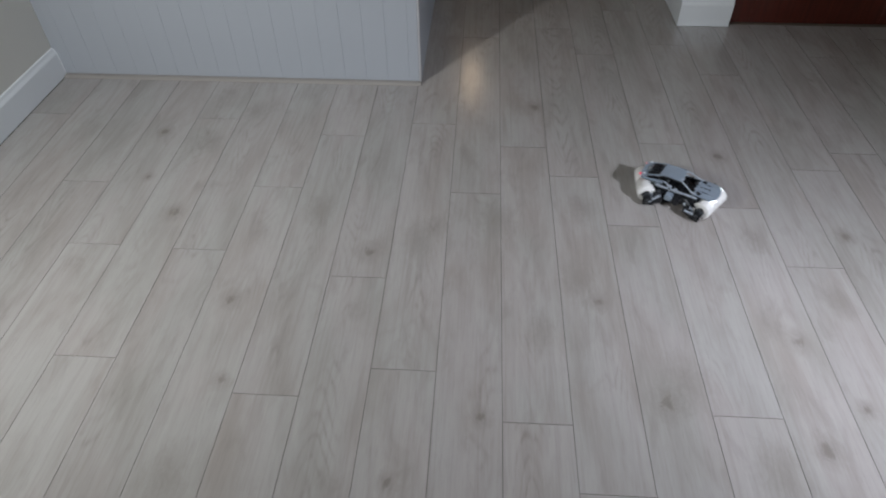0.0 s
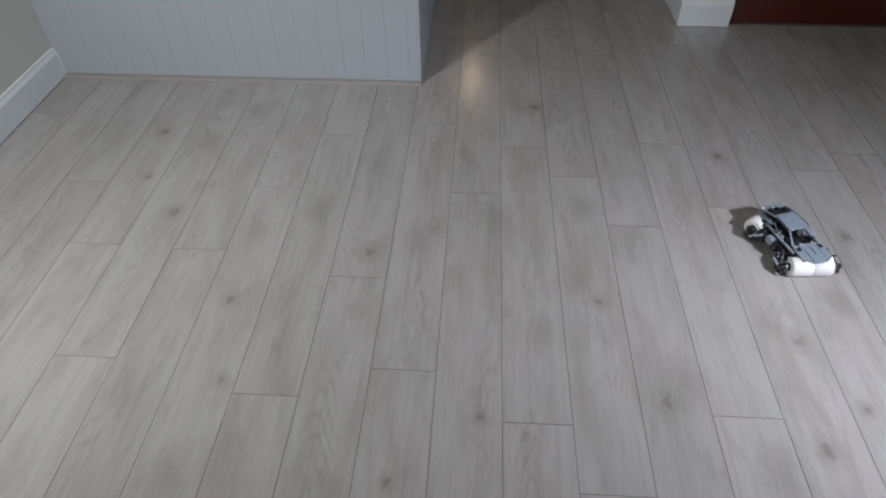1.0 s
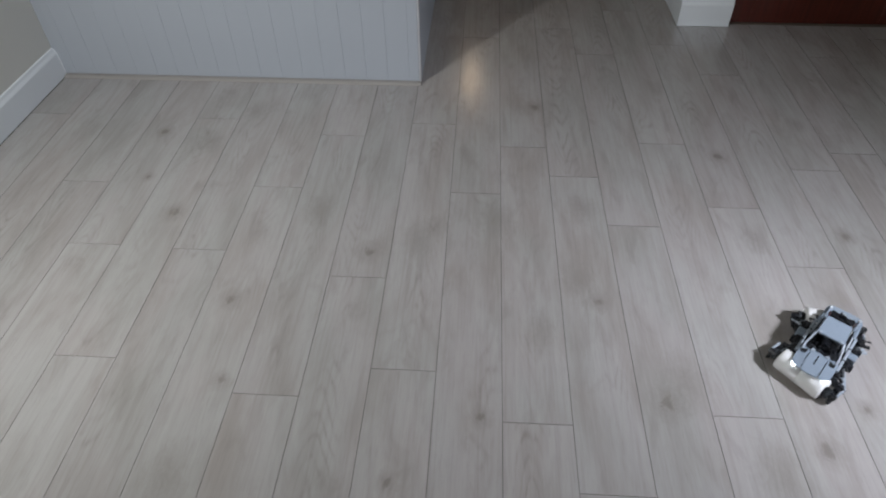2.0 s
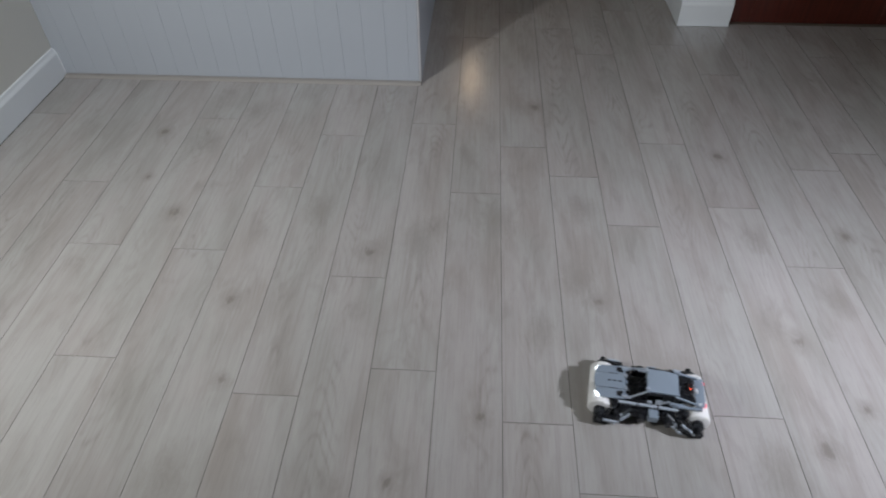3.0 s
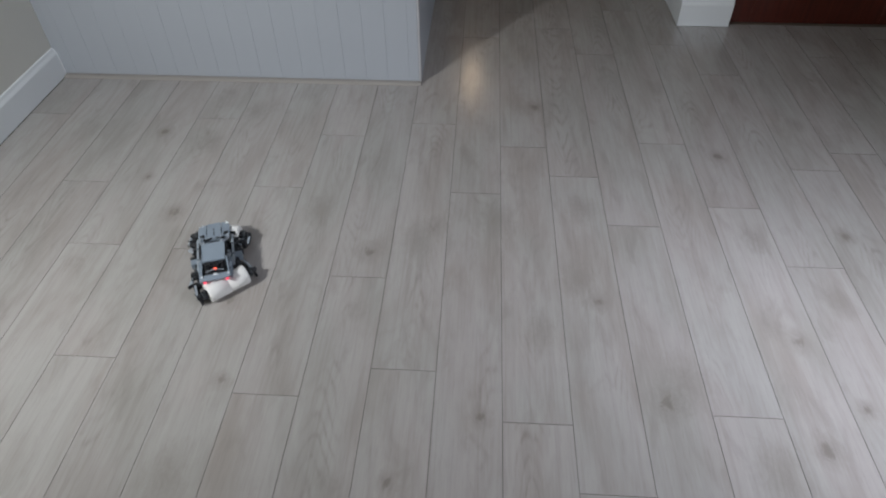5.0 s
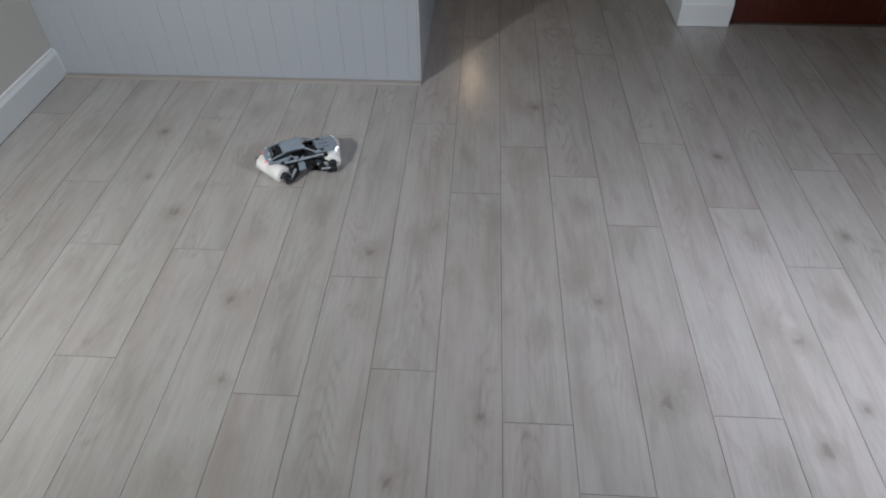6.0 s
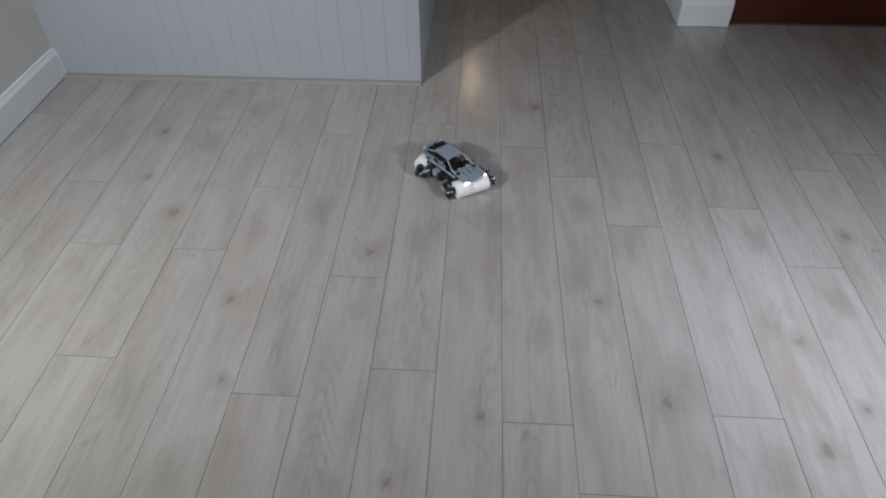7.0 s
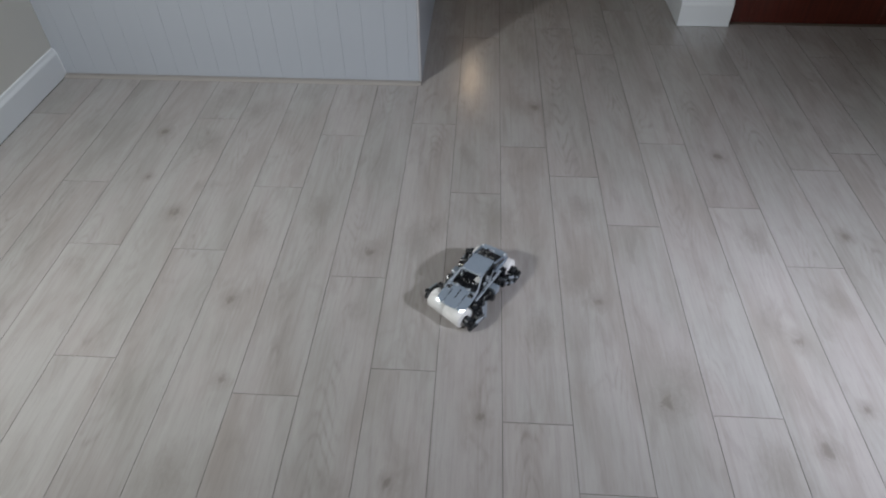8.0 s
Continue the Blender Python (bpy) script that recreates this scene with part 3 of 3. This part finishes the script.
            made.append(part("axle_block", bm, BLACK, car, "black axle bricks with long pins"))
            if way > 0:
                made.append(one("bracket", PALE, car, bar, (ax - .045, s * .1005 - .0032, .028), (ax - .010, s * .1005 + .0032, .0355), .0012))
            else:
                made.append(one("bracket", PALE, car, beam, (ax + .008, s * .0990, .022), (ax + .046, s * .0860, .046), .0068, .0068, .0012))
            made.append(one("hub_cap", DARK, car, rod, (ax, s * .1025, .033), (ax, s * .1045, .033), .0055, 10))
            for ob in made:
                ob.location.x = home
                STEERED.append((ob, home))
    # loose-looking black connectors along the flanks and over the axles
    for s in (-1, 1):
        for k, x in enumerate((.118, .098, .066, .022, -.012, -.046, -.074)):
            bm = bmesh.new()
            y = s * (.058 + .006 * (k % 3))
            rod(bm, (x, y, .044 + .004 * (k % 2)), (x, y + s * .010, .044 + .004 * (k % 2)), .0042, 10, bevel=.0006)
            bar(bm, (x - .0065, y - .004, .038), (x + .0065, y + .003, .052 + .003 * (k % 3)), .001)
            part("connector", bm, BLACK if k % 3 else DARK, car)
        for ax, way in ((FRONT_X, 1), (REAR_X, -1)):
            one("axle_beam", BLACK, car, bar, (ax - way * .034 - .006, s * .060 - .008, .056), (ax - way * .034 + .006, s * .060 + .008, .064), .0012)
            one("track_rod", BLACK, car, rod, (ax - way * .030, s * .040, .046), (ax - way * .014, s * .094, .044), .0026, 8)
    # small black pins standing out of the body sides
    for s in (-1, 1):
        for x in (.120, .060, .008, -.050):
            one("pin", BLACK, car, rod, (x, s * .048, .066), (x, s * .060, .066), .0032, 8)
    front = roll("front_roller", FRONT_X, car, "white foam front roller")
    rear = roll("rear_roller", REAR_X, car, "white foam rear roller")
    return car, front, rear


toy, front_roller, rear_roller = toy_car()


# ---- pieces: boards of the panelled wall, planks of the floor ----
def board_mesh(width, height, depth, chamfer):
    """An upright board with chamfered long edges, front at y = 0."""
    bm = bmesh.new()
    xs = [(0, depth), (0, chamfer), (chamfer, 0), (width - chamfer, 0), (width, chamfer), (width, depth)]
    low = [bm.verts.new((x, y, 0)) for x, y in xs]
    top = [bm.verts.new((x, y, height)) for x, y in xs]
    for i in range(6):
        j = (i + 1) % 6
        bm.faces.new((low[i], low[j], top[j], top[i]))
    bm.faces.new(low[::-1])
    bm.faces.new(top)
    bmesh.ops.recalc_face_normals(bm, faces=bm.faces)
    me = bpy.data.meshes.new("board")
    bm.to_mesh(me)
    bm.free()
    me.materials.append(PANEL)
    return me


cladding = bpy.data.objects["wall_panelled"]
BOARD = .1013
plain = board_mesh(BOARD, TOP - .014, .0118, .0015)
x = CORNER - .0104
w = .0454            # the cut strip beside the free end
while x > LEFT + .01:
    me = plain if w == BOARD else board_mesh(w, TOP - .014, .0118, .0015)
    ob = new("board", me)
    ob.location, ob.parent = (x - w, FACE, .0125), cladding
    x -= w
    w = min(BOARD, x - LEFT)


def plank_mesh(w, l):
    """A plank with eased upper edges, its upper side at z = 0."""
    e, g, d = .0003, .00042, .0078
    bm = bmesh.new()
    rings = []
    for inset, z in ((g, -d), (g, -.0007), (g + e, 0)):
        end = inset
        rings.append([bm.verts.new(v) for v in ((inset, end, z), (w - inset, end, z), (w - inset, l - end, z), (inset, l - end, z))])
    for p, q in zip(rings, rings[1:]):
        for i in range(4):
            j = (i + 1) % 4
            bm.faces.new((p[i], p[j], q[j], q[i])).material_index = 1
    bm.faces.new(rings[2])
    me = bpy.data.meshes.new("plank")
    bm.to_mesh(me)
    bm.free()
    me.materials.append(OAK)
    me.materials.append(EDGE)
    return me


# where one end joint of each course lies, in plank widths from the camera's foot
JOINT = {-11: 12.51, -10: 7.75, -9: 10.036, -8: 8.22, -7: 5.717, -6: 8.17, -5: 10.046, -4: 5.18, -3: 7.63, -2: 5.73, -1: 10.04,
         0: 4.915, 1: 3.915, 2: 9.21, 3: 5.18, 4: 9.833, 5: 8.27, 6: 11.124, 7: 5.0, 8: 9.3, 9: 7.1, 10: 10.4, 11: 6.2}
meshes = {}
for course, joint in JOINT.items():
    y = joint * W
    while y > BACK:
        y -= LENGTH
    while y < HALL_END:
        a, b = max(y, BACK), min(y + LENGTH, HALL_END)
        stop = FACE + .02 if course < -2 else STUBY + .05 if course > 5 else HALL_END
        b = min(b, stop)
        if b - a > .02:
            key = round(b - a, 3)
            if key not in meshes:
                meshes[key] = plank_mesh(W, b - a)
            ob = new("plank", meshes[key])
            ob.location, ob.parent = (course * W, a, 0), floor
        y += LENGTH


# ---- what moves ----
# how far the front and the rear axle are turned: seconds, degrees
STEER = [
    (0.0, -11, 26), (0.4, -11, 26), (0.8, -13, 27), (1.5, -12, 25), (2.4, -13, 26), (2.7, -8, 16), (3.0, -2, 4), (3.3, 0, 0), (4.2, 0, 0),
    (4.4, -7, 2), (4.6, -13, 11), (4.8, -14, 24), (5.8, -12, 25), (6.4, -13, 27), (7.4, -12, 25), (7.6, -12, 17), (7.8, -12, 3), (8.0, -12, 0),
]
ARM = 0.060                             # from each axle to its pivot, nearer the middle of the car


def swung(ax, degrees):
    """An axle's place, swung about its pivot."""
    arm = ARM if ax > 0 else -ARM
    return pose(ax - arm, 0, 0, 0, 0, degrees) @ pose(arm, 0, 0)


def motions():
    walk(toy, [(t, pose(x, y, 0, 0, 0, a)) for t, x, y, a in WAY])
    # the rollers turn with the way gone, and steer against one another in the bends
    front, rear, spin = [], [], 0.0
    for k in range(241):
        t = k / 30
        i = max(0, min(len(WAY) - 2, sum(r[0] <= t for r in WAY) - 1))
        (t0, x0, y0, a0), (t1, x1, y1, a1) = WAY[i], WAY[i + 1]
        speed = math.hypot(x1 - x0, y1 - y0) / (t1 - t0)
        j = max(0, min(len(STEER) - 2, sum(r[0] <= t for r in STEER) - 1))
        (u0, f0, r0), (u1, f1, r1) = STEER[j], STEER[j + 1]
        u = (t - u0) / (u1 - u0)
        if k:
            spin += math.degrees(speed / 30 / RADIUS)
        turn = pose(0, 0, 0, 0, spin, 0)
        front.append((t, swung(FRONT_X, f0 + (f1 - f0) * u) @ pose(0, 0, RADIUS) @ turn))
        rear.append((t, swung(REAR_X, r0 + (r1 - r0) * u) @ pose(0, 0, RADIUS) @ turn))
    for ob, ax in STEERED:
        walk(ob, [(t, swung(ax, f if ax > 0 else r)) for t, f, r in STEER])
    walk(front_roller, front)
    walk(rear_roller, rear)


motions()
